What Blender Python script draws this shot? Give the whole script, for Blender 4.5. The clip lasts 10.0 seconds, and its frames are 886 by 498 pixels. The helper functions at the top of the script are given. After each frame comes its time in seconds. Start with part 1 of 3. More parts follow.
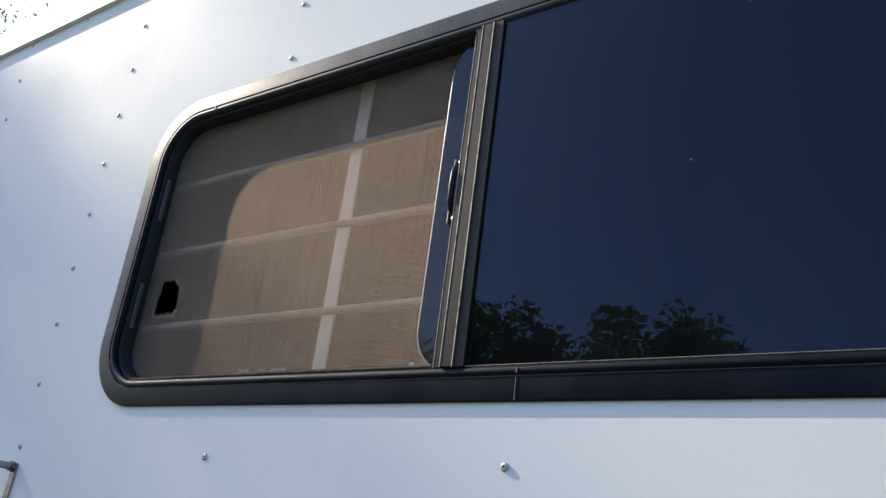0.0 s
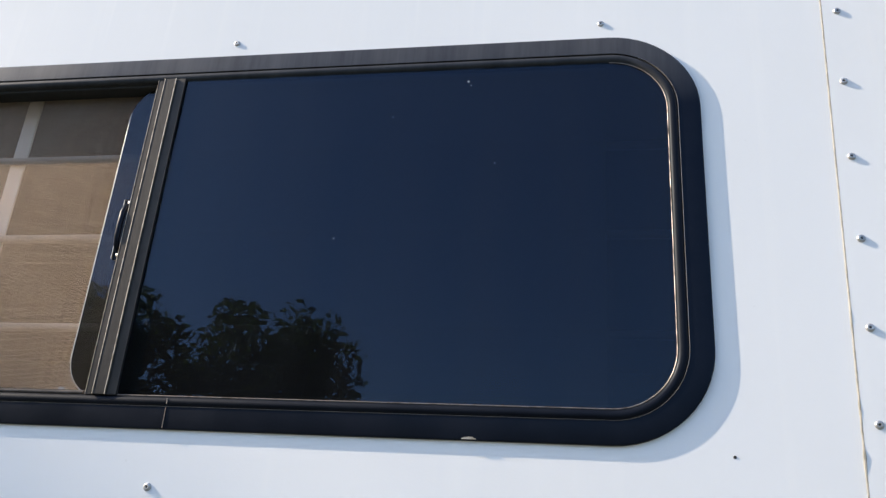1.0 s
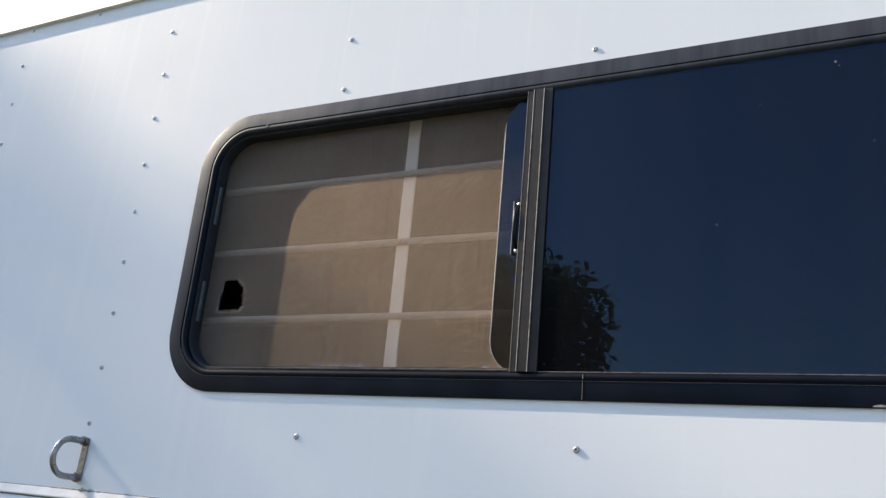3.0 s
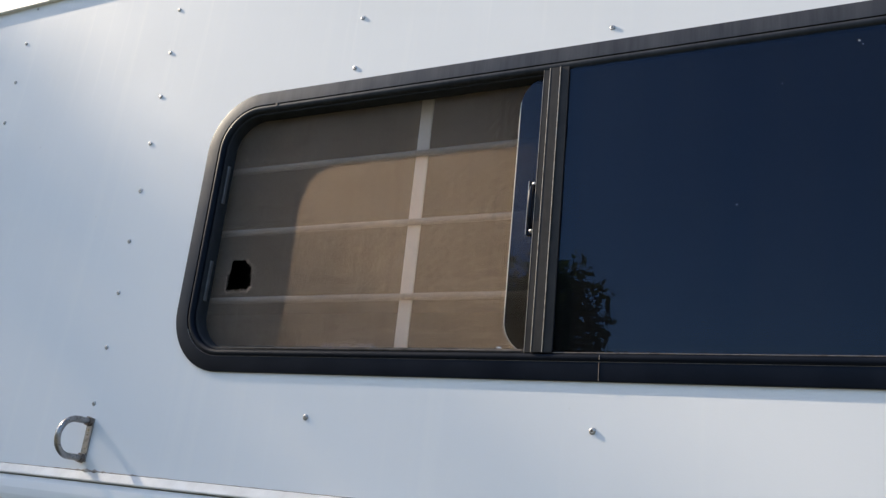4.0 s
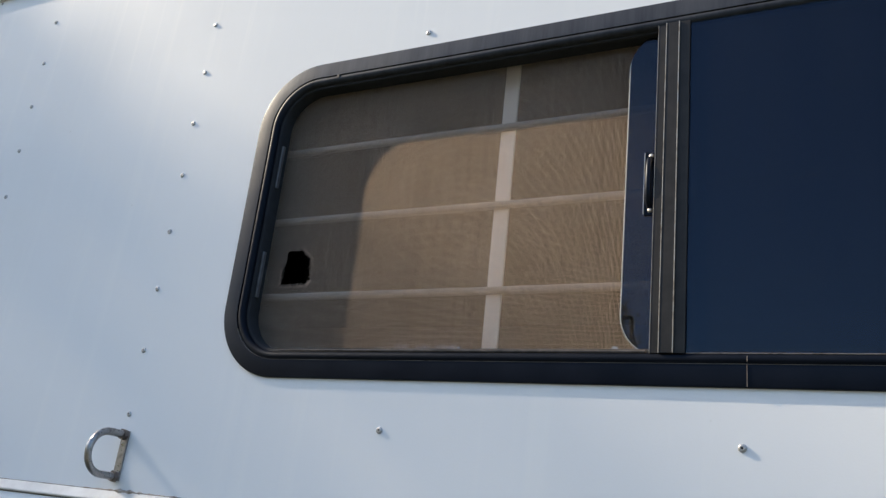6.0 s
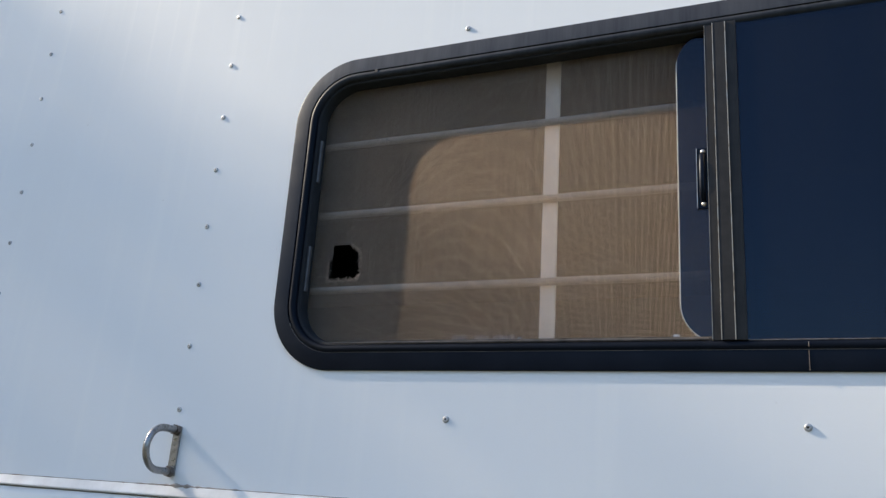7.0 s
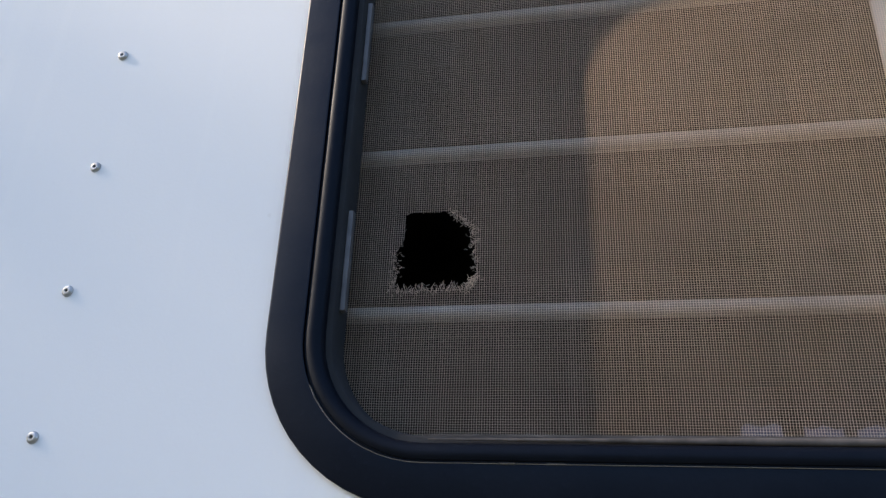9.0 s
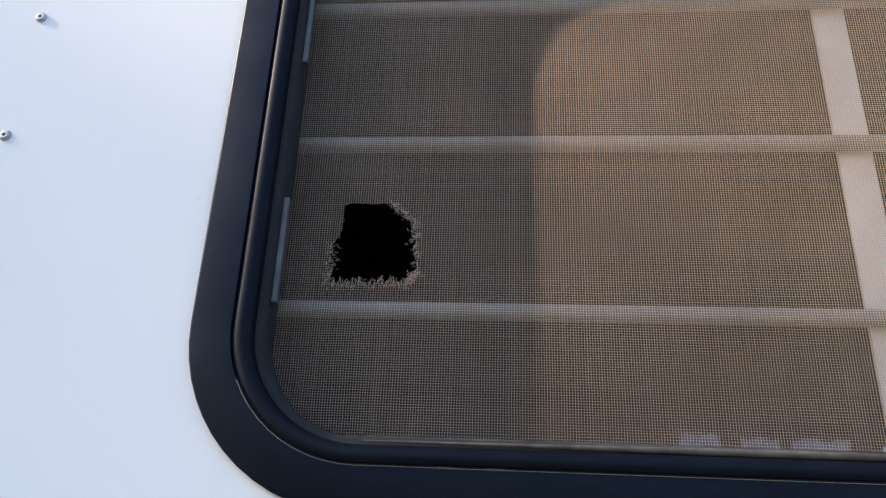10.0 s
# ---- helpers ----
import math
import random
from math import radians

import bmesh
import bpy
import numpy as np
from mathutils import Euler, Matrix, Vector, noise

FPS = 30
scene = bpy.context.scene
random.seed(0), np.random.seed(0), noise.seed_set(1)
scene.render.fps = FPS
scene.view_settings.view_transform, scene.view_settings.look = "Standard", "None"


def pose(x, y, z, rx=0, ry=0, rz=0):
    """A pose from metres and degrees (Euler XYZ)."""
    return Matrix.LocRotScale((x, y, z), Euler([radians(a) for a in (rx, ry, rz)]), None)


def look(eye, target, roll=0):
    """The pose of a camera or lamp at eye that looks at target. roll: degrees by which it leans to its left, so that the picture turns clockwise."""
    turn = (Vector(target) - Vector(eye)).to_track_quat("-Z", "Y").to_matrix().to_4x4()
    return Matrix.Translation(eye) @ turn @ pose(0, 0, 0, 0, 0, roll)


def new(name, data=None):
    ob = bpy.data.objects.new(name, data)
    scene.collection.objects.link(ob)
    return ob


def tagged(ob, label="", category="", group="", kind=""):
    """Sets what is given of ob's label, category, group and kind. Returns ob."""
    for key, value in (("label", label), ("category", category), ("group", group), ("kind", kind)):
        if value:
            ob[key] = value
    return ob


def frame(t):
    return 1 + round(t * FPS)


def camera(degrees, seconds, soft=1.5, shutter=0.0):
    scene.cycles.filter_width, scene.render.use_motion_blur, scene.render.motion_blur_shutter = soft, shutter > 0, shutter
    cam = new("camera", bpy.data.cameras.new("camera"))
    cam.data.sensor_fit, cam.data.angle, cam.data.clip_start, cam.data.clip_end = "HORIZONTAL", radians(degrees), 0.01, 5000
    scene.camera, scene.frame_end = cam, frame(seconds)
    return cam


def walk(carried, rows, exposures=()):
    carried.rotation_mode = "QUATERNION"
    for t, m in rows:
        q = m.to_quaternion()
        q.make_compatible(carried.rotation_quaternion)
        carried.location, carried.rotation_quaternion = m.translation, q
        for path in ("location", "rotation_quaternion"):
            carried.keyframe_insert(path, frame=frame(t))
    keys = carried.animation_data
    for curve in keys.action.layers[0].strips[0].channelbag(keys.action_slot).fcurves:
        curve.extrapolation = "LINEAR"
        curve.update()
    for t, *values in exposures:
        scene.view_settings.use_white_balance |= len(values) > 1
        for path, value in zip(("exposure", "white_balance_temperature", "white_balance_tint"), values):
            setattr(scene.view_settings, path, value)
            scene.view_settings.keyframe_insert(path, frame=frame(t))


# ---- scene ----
cam = camera(55.2, 10.0, soft=1.36)
EXPOSURE, SKY_STRENGTH, SUN_STRENGTH = 1.10, 0.15, 4.3
STOPS = [(0.0, -0.22, 5880, 8), (0.5, 0.05, 5880, 7), (1, 0.13, 6100, 10), (1.5, 0.11, 6270, 11), (2, 0.09, 6170, 10), (2.5, 0.1, 6170, 9), (4, -0.1, 6250, 9), (5.5, -0.1, 6250, 8), (7, -0.05, 6100, 8), (7.5, -0.1, 6050, 9), (8.5, 0.1, 6150, 11), (9, 0.26, 6230, 12), (9.5, 0.42, 6240, 12), (10, 0.55, 6330, 13)]
PATH = [
    (0, (0.413, -0.653, 1.631), (-0.742, 0.809, 2.36), 8.0),
    (0.5, (0.476, -0.722, 1.631), (-0.314, 0.929, 2.438), 8.0),
    (1, (0.458, -0.821, 1.631), (0.087, 0.974, 2.431), 4.4),
    (1.2, (0.428, -0.866, 1.624), (0.152, 0.951, 2.413), 3.2),
    (1.5, (0.391, -0.944, 1.644), (0.011, 0.871, 2.393), 2.4),
    (2, (0.36, -0.997, 1.626), (-0.326, 0.75, 2.318), 3.3),
    (2.5, (0.329, -0.994, 1.607), (-0.527, 0.68, 2.29), 5.8),
    (2.7, (0.329, -1.0, 1.627), (-0.565, 0.671, 2.267), 5.9),
    (4, (0.297, -0.989, 1.608), (-0.591, 0.693, 2.227), 6.5),
    (4.5, (0.274, -0.974, 1.612), (-0.675, 0.682, 2.212), 6.1),
    (5, (0.217, -0.901, 1.623), (-0.808, 0.697, 2.253), 6.8),
    (5.5, (0.181, -0.865, 1.623), (-0.882, 0.707, 2.254), 7.3),
    (5.7, (0.163, -0.86, 1.616), (-0.85, 0.738, 2.265), 7.6),
    (6.8, (0.037, -0.96, 1.605), (-0.75, 0.764, 2.242), 4.3),
    (7, (0.014, -0.972, 1.611), (-0.782, 0.758, 2.223), 4.6),
    (7.5, (-0.107, -0.862, 1.626), (-0.794, 0.906, 2.262), 4.1),
    (8, (-0.242, -0.657, 1.674), (-0.971, 1.065, 2.384), 5.7),
    (8.5, (-0.372, -0.528, 1.705), (-0.993, 1.223, 2.446), 4.5),
    (9, (-0.479, -0.441, 1.731), (-0.903, 1.323, 2.572), 3.5),
    (9.5, (-0.518, -0.419, 1.741), (-0.803, 1.411, 2.497), 3.6),
    (10, (-0.501, -0.426, 1.736), (-0.713, 1.372, 2.586), 3.4),
]
walk(cam, [(t, look(eye, target, roll)) for t, eye, target, roll in PATH],
     exposures=[(t, EXPOSURE + e, k, tint) for t, e, k, tint in STOPS])

# ---- sky and sun ----
SUN_WAY = Vector((6.22, 1.0, -4.03)).normalized()      # the way the sunlight travels
SUN_UP = math.asin(-SUN_WAY.z)
SUN_TURN = math.atan2(-SUN_WAY.x, -SUN_WAY.y)
world = bpy.data.worlds.new("sky")
scene.world = world
world.use_nodes = True
sky = world.node_tree.nodes.new("ShaderNodeTexSky")
sky.sky_type = 'NISHITA'
sky.sun_disc = False
sky.sun_elevation, sky.sun_rotation = SUN_UP, SUN_TURN % (2 * math.pi)
sky.air_density, sky.dust_density, sky.ozone_density = 1.0, 1.5, 1.8
world.node_tree.links.new(sky.outputs[0], world.node_tree.nodes["Background"].inputs[0])
world.node_tree.nodes["Background"].inputs[1].default_value = SKY_STRENGTH
sun = new("sun", bpy.data.lights.new("sun", 'SUN'))
sun.data.energy, sun.data.angle, sun.data.color = SUN_STRENGTH, radians(0.53), (1.0, 0.81, 0.58)
sun.matrix_world = look(-SUN_WAY * 30, (0, 0, 0))


# ---- materials ----
def material(name, base, rough=0.5, metal=0.0):
    m = bpy.data.materials.new(name)
    m.use_nodes = True
    b = m.node_tree.nodes["Principled BSDF"]
    b.inputs["Base Color"].default_value = (*base, 1)
    b.inputs["Roughness"].default_value = rough
    b.inputs["Metallic"].default_value = metal
    return m, m.node_tree.nodes, m.node_tree.links, b


def coords(n, l, scale=(1, 1, 1), turn=(0, 0, 0)):
    tc, mp = n.new("ShaderNodeTexCoord"), n.new("ShaderNodeMapping")
    mp.inputs["Scale"].default_value, mp.inputs["Rotation"].default_value = scale, turn
    l.new(tc.outputs["Object"], mp.inputs["Vector"])
    return mp.outputs[0]


def noisy(n, l, where, scale, detail=4.0, rough=0.55):
    t = n.new("ShaderNodeTexNoise")
    t.inputs["Scale"].default_value, t.inputs["Detail"].default_value, t.inputs["Roughness"].default_value = scale, detail, rough
    l.new(where, t.inputs["Vector"])
    return t.outputs["Fac"]


def ramp(n, l, fac, low, high, a, b):
    r = n.new("ShaderNodeMapRange")
    r.inputs["From Min"].default_value, r.inputs["From Max"].default_value = low, high
    r.inputs["To Min"].default_value, r.inputs["To Max"].default_value = a, b
    l.new(fac, r.inputs["Value"])
    return r.outputs[0]


def mixed(n, l, fac, a, b):
    x = n.new("ShaderNodeMix")
    x.data_type = 'RGBA'
    for socket, value in ((x.inputs[0], fac), (x.inputs[6], a), (x.inputs[7], b)):
        if hasattr(value, "links"):
            l.new(value, socket)
        else:
            socket.default_value = (*value, 1) if isinstance(value, tuple) else value
    return x.outputs[2]


def bumped(n, l, b, height, strength, distance, after=None):
    u = n.new("ShaderNodeBump")
    u.inputs["Strength"].default_value, u.inputs["Distance"].default_value = strength, distance
    l.new(height, u.inputs["Height"])
    if after:
        l.new(after, u.inputs["Normal"])
    l.new(u.outputs[0], b.inputs["Normal"])
    return u.outputs[0]


def white_skin():
    """White painted aluminium sheet: oil-canning, faint rain streaks, dust and fine grain."""
    m, n, l, b = material("white_painted_sheet", (0.74, 0.75, 0.76), 0.5)
    b.inputs["Specular IOR Level"].default_value = 0.06
    w = coords(n, l)
    streak = noisy(n, l, coords(n, l, (26, 1, 0.9)), 1.0, 5.0)
    dust = noisy(n, l, w, 3.0, 6.0)
    grain = noisy(n, l, w, 420.0, 2.0)
    c = mixed(n, l, ramp(n, l, streak, 0.54, 0.78, 0.0, 0.5), (0.79, 0.80, 0.81), (0.85, 0.85, 0.835))
    c = mixed(n, l, ramp(n, l, dust, 0.5, 0.85, 0.0, 0.35), c, (0.73, 0.725, 0.71))
    parts, washed = n.new("ShaderNodeSeparateXYZ"), n.new("ShaderNodeMath")
    l.new(w, parts.inputs[0])
    washed.operation = 'MULTIPLY'
    rain = noisy(n, l, coords(n, l, (27, 1, 0.4)), 1.0, 4.0, 0.7)
    l.new(ramp(n, l, rain, 0.56, 0.72, 0.0, 0.55), washed.inputs[0])
    l.new(ramp(n, l, parts.outputs[2], 2.25, 2.36, 0.0, 1.0), washed.inputs[1])
    c = mixed(n, l, washed.outputs[0], c, (0.885, 0.88, 0.865))
    spots = noisy(n, l, w, 55.0, 2.0)
    c = mixed(n, l, ramp(n, l, spots, 0.74, 0.80, 0.0, 0.25), c, (0.5, 0.48, 0.44))
    l.new(c, b.inputs["Base Color"])
    l.new(ramp(n, l, dust, 0.3, 0.75, 0.55, 0.68), b.inputs["Roughness"])
    first = bumped(n, l, b, noisy(n, l, coords(n, l, (1, 1, 0.6)), 2.4, 1.5), 0.3, 0.010)
    bumped(n, l, b, grain, 0.12, 0.0006, first)
    return m


def paler_top(name, low, high, top_tone, rough, gloss):
    """Old dark bronze aluminium, its colour set greyer by height along the top run."""
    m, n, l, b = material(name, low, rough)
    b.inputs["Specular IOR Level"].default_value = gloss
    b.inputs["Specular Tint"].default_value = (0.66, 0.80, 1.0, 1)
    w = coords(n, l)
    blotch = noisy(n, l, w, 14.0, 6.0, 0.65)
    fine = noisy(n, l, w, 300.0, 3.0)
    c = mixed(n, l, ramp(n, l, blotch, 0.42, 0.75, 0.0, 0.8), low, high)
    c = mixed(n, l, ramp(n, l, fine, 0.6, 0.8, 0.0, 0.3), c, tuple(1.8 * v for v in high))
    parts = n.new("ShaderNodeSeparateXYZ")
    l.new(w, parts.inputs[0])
    ragged = noisy(n, l, coords(n, l, (38, 38, 3)), 1.0, 5.0, 0.7)
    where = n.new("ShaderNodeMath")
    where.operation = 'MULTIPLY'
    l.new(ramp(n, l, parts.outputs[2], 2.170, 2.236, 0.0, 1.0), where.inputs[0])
    l.new(ramp(n, l, ragged, 0.30, 0.72, 0.45, 1.0), where.inputs[1])
    l.new(mixed(n, l, where.outputs[0], c, top_tone), b.inputs["Base Color"])
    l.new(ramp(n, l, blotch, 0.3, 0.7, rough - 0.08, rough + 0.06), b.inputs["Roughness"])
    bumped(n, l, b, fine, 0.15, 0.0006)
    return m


def metal(name, base, rough, stain=(0.2, 0.16, 0.12), amount=0.5):
    m, n, l, b = material(name, base, rough, 0.9)
    w = coords(n, l)
    dirt = noisy(n, l, w, 90.0, 5.0, 0.6)
    l.new(mixed(n, l, ramp(n, l, dirt, 0.5, 0.72, 0.0, amount), base, stain), b.inputs["Base Color"])
    l.new(ramp(n, l, dirt, 0.35, 0.7, rough * 0.8, min(0.9, rough * 1.6)), b.inputs["Roughness"])
    bumped(n, l, b, noisy(n, l, w, 600.0, 2.0), 0.15, 0.0004)
    return m


def plain(name, low, high, rough, scale, bump=0.2, distance=0.001):
    m, n, l, b = material(name, low, rough)
    w = coords(n, l)
    f = noisy(n, l, w, scale, 5.0, 0.6)
    l.new(mixed(n, l, ramp(n, l, f, 0.35, 0.68, 0.0, 1.0), low, high), b.inputs["Base Color"])
    bumped(n, l, b, noisy(n, l, w, scale * 6, 3.0), bump, distance)
    return m


def glass():
    """Dark tinted safety glass with a faint film of dust."""
    m, n, l, b = material("dark_tinted_glass", (0.11, 0.125, 0.14), 0.0)
    b.inputs["Specular Tint"].default_value = (0.44, 0.62, 0.91, 1)
    b.inputs["Transmission Weight"].default_value = 1.0
    b.inputs["IOR"].default_value = 1.395
    film = n.new("ShaderNodeBsdfDiffuse")
    film.inputs[0].default_value = (0.34, 0.36, 0.40, 1)
    w = coords(n, l)
    haze = noisy(n, l, coords(n, l, (5, 1, 0.7)), 2.2, 5.0, 0.6)
    speck = noisy(n, l, w, 160.0, 2.0)
    add = n.new("ShaderNodeMath")
    l.new(ramp(n, l, haze, 0.35, 0.8, 0.009, 0.022), add.inputs[0])
    l.new(ramp(n, l, speck, 0.76, 0.82, 0.0, 0.12), add.inputs[1])
    mix = n.new("ShaderNodeMixShader")
    l.new(add.outputs[0], mix.inputs[0])
    l.new(b.outputs[0], mix.inputs[1])
    l.new(film.outputs[0], mix.inputs[2])
    l.new(mix.outputs[0], n["Material Output"].inputs[0])
    return m


SKIN = white_skin()
FRAME = paler_top("dark_bronze_aluminium", (0.0028, 0.0040, 0.0088), (0.0070, 0.0088, 0.0155), (0.075, 0.076, 0.082), 0.38, 0.17)
GLAZE = metal("dull_glazing_lip", (0.30, 0.265, 0.245), 0.55, (0.10, 0.085, 0.075), 0.8)
SEAM = plain("grey_old_sealant", (0.17, 0.165, 0.145), (0.36, 0.345, 0.31), 0.75, 70.0, 0.5)
MULL = plain("dull_brown_black_bar", (0.017, 0.016, 0.016), (0.030, 0.028, 0.027), 0.5, 30.0)
MULL.node_tree.nodes["Principled BSDF"].inputs["Specular IOR Level"].default_value = 0.2
LIP = metal("bright_edge_metal", (0.42, 0.405, 0.39), 0.45, (0.3, 0.27, 0.24), 0.6)
RUBBER = plain("black_rubber", (0.012, 0.012, 0.014), (0.03, 0.03, 0.032), 0.6, 60.0)
CHIP_GLINT = metal("bare_chip_and_edge_glint", (0.40, 0.36, 0.30), 0.5, (0.12, 0.10, 0.09), 0.7)
STEEL = metal("weathered_steel", (0.33, 0.315, 0.305), 0.30, (0.11, 0.092, 0.08), 0.85)
RUST = metal("rusty_nut_steel", (0.20, 0.17, 0.15), 0.4, (0.07, 0.045, 0.03), 0.8)
CHROME = metal("screw_steel", (0.68, 0.66, 0.63), 0.28, (0.3, 0.26, 0.22), 0.4)
RIVET = metal("rivet_aluminium", (0.46, 0.46, 0.46), 0.38, (0.18, 0.17, 0.16), 0.6)
MANDREL = metal("dark_mandrel_steel", (0.05, 0.048, 0.046), 0.5, (0.03, 0.026, 0.022), 0.6)
GLASS = glass()
GLASS_EDGE = plain("ground_glass_edge", (0.34, 0.35, 0.33), (0.5, 0.5, 0.46), 0.4, 120.0)


def thread_material():
    """Dusty translucent glass-fibre thread of the insect screen."""
    m, n, l, b = material("dusty_screen_thread", (0.45, 0.40, 0.35), 0.40)
    b.inputs["Specular IOR Level"].default_value = 0.4
    f = noisy(n, l, coords(n, l), 18.0, 5.0, 0.6)
    c = mixed(n, l, ramp(n, l, f, 0.3, 0.7, 0.0, 1.0), (0.86, 0.775, 0.69), (0.915, 0.832, 0.75))
    l.new(c, b.inputs["Base Color"])
    tr, mix = n.new("ShaderNodeBsdfTranslucent"), n.new("ShaderNodeMixShader")
    l.new(c, tr.inputs[0])
    mix.inputs[0].default_value = 0.985
    l.new(b.outputs[0], mix.inputs[1]), l.new(tr.outputs[0], mix.inputs[2]), l.new(mix.outputs[0], n["Material Output"].inputs[0])
    return m


THREAD = thread_material()
ROD = plain("grey_painted_rod", (0.19, 0.18, 0.17), (0.27, 0.258, 0.243), 0.36, 40.0)
STRAP = plain("pale_painted_flat_bar", (0.58, 0.545, 0.505), (0.67, 0.635, 0.595), 0.5, 30.0)
# even near-black tone keeps the unseen interior dark behind the screen
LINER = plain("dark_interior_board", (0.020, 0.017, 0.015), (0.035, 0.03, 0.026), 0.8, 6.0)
CAP = plain("cream_white_cap", (0.74, 0.71, 0.64), (0.82, 0.80, 0.74), 0.45, 8.0)
RAIL = plain("pale_painted_rail", (0.62, 0.59, 0.555), (0.76, 0.735, 0.70), 0.5, 22.0)
SEALANT = plain("aged_sealant", (0.20, 0.15, 0.115), (0.44, 0.39, 0.34), 0.7, 70.0, 0.5)
SILL = plain("dusty_and_lit_sill", (0.065, 0.057, 0.053), (0.14, 0.122, 0.112), 0.9, 50.0)
SILL.node_tree.nodes["Principled BSDF"].inputs["Specular IOR Level"].default_value = 0.1
# greyer top tone paints the ridge's grey-blue highlights into its colour
INNER = paler_top("dull_dark_channel", (0.0030, 0.0040, 0.0075), (0.0070, 0.0085, 0.0135), (0.050, 0.052, 0.058), 0.50, 0.13)
CHANNEL = plain("black_pile_channel", (0.006, 0.007, 0.010), (0.012, 0.0135, 0.017), 0.8, 60.0)
WHITE_PAPER = plain("white_paper", (0.20, 0.21, 0.25), (0.30, 0.31, 0.34), 0.8, 60.0)
SPLASH = plain("dried_splash", (0.15, 0.165, 0.19), (0.25, 0.265, 0.285), 0.8, 200.0)
TAN = plain("weathered_tan_plastic", (0.40, 0.33, 0.24), (0.55, 0.47, 0.37), 0.55, 60.0, 0.4)
BLUE_TAPE = plain("bluish_tape", (0.085, 0.095, 0.15), (0.17, 0.178, 0.235), 0.7, 90.0)
CLIP = plain("grey_plastic_clip", (0.065, 0.065, 0.072), (0.11, 0.11, 0.12), 0.5, 60.0)
BARK = plain("bark", (0.06, 0.045, 0.03), (0.13, 0.10, 0.075), 0.9, 12.0, 0.8, 0.02)
EARTH = plain("dry_grass_ground", (0.075, 0.076, 0.042), (0.145, 0.138, 0.085), 0.95, 1.6, 0.7, 0.02)


def leaf_material():
    m, n, l, b = material("leaf", (0.06, 0.09, 0.03), 0.55)
    tr, mix = n.new("ShaderNodeBsdfTranslucent"), n.new("ShaderNodeMixShader")
    tr.inputs[0].default_value, mix.inputs[0].default_value = (0.16, 0.20, 0.06, 1), 0.4
    l.new(b.outputs[0], mix.inputs[1]), l.new(tr.outputs[0], mix.inputs[2]), l.new(mix.outputs[0], n["Material Output"].inputs[0])
    g = n.new("ShaderNodeNewGeometry")
    l.new(mixed(n, l, g.outputs["Random Per Island"], (0.05, 0.075, 0.03), (0.12, 0.135, 0.06)), b.inputs["Base Color"])
    return m


LEAF = leaf_material()


# ---- building helpers ----
def mesh_of(name, bm, mat, smooth=False):
    bmesh.ops.recalc_face_normals(bm, faces=bm.faces)
    me = bpy.data.meshes.new(name)
    bm.to_mesh(me)
    bm.free()
    me.materials.append(mat)
    if smooth:
        for p in me.polygons:
            p.use_smooth = True
        me.set_sharp_from_angle(angle=radians(38))
    return me


def part(name, bm, mat, parent=None, label="", smooth=False):
    ob = new(name, mesh_of(name, bm, mat, smooth))
    ob.parent = parent
    return tagged(ob, label)


def base(name, place=(0, 0, 0)):
    ob = new(name)
    ob.location = place
    ob.empty_display_size = 0.05
    return ob


def box(bm, x0, x1, y0, y1, z0, z1, bevel=0.0):
    vs = [bm.verts.new((x, y, z)) for x in (x0, x1) for y in (y0, y1) for z in (z0, z1)]
    fs = [bm.faces.new([vs[i] for i in f]) for f in ((0, 1, 3, 2), (4, 6, 7, 5), (0, 4, 5, 1), (2, 3, 7, 6), (0, 2, 6, 4), (1, 5, 7, 3))]
    if bevel:
        es = list({e for f in fs for e in f.edges})
        bmesh.ops.bevel(bm, geom=es, offset=bevel, segments=2, affect='EDGES', profile=0.6)
    return bm


def boxed(*a, bevel=0.0):
    return box(bmesh.new(), *a, bevel=bevel)


WX0, WX1, WZ0, WZ1, WR = -0.694, 0.564, 1.792, 2.266, 0.098    # outer edge of the window's flange


def loop(inset, steps=14):
    """Rounded rectangle, inset from the flange's outer edge, as (x, z), anticlockwise seen from outside."""
    r = max(WR - inset, 0.02)
    x0, x1, z0, z1 = WX0 + inset + r, WX1 - inset - r, WZ0 + inset + r, WZ1 - inset - r
    out = []
    for cx, cz, a0 in ((x1, z0, -90), (x1, z1, 0), (x0, z1, 90), (x0, z0, 180)):
        for i in range(steps + 1):
            a = radians(a0 + 90 * i / steps)
            out.append((cx + r * math.cos(a), cz + r * math.sin(a)))
    return out


def swept_frame(profile, closed=True):
    """Sweeps a profile of (inset, y) round the window."""
    bm = bmesh.new()
    rings = [[bm.verts.new((x, y, z)) for x, z in loop(d)] for d, y in profile]
    pairs = list(zip(rings, rings[1:] + rings[:1])) if closed else list(zip(rings, rings[1:]))
    k = len(rings[0])
    for a, b in pairs:
        for i in range(k):
            bm.faces.new((a[i], a[(i + 1) % k], b[(i + 1) % k], b[i]))
    return bm


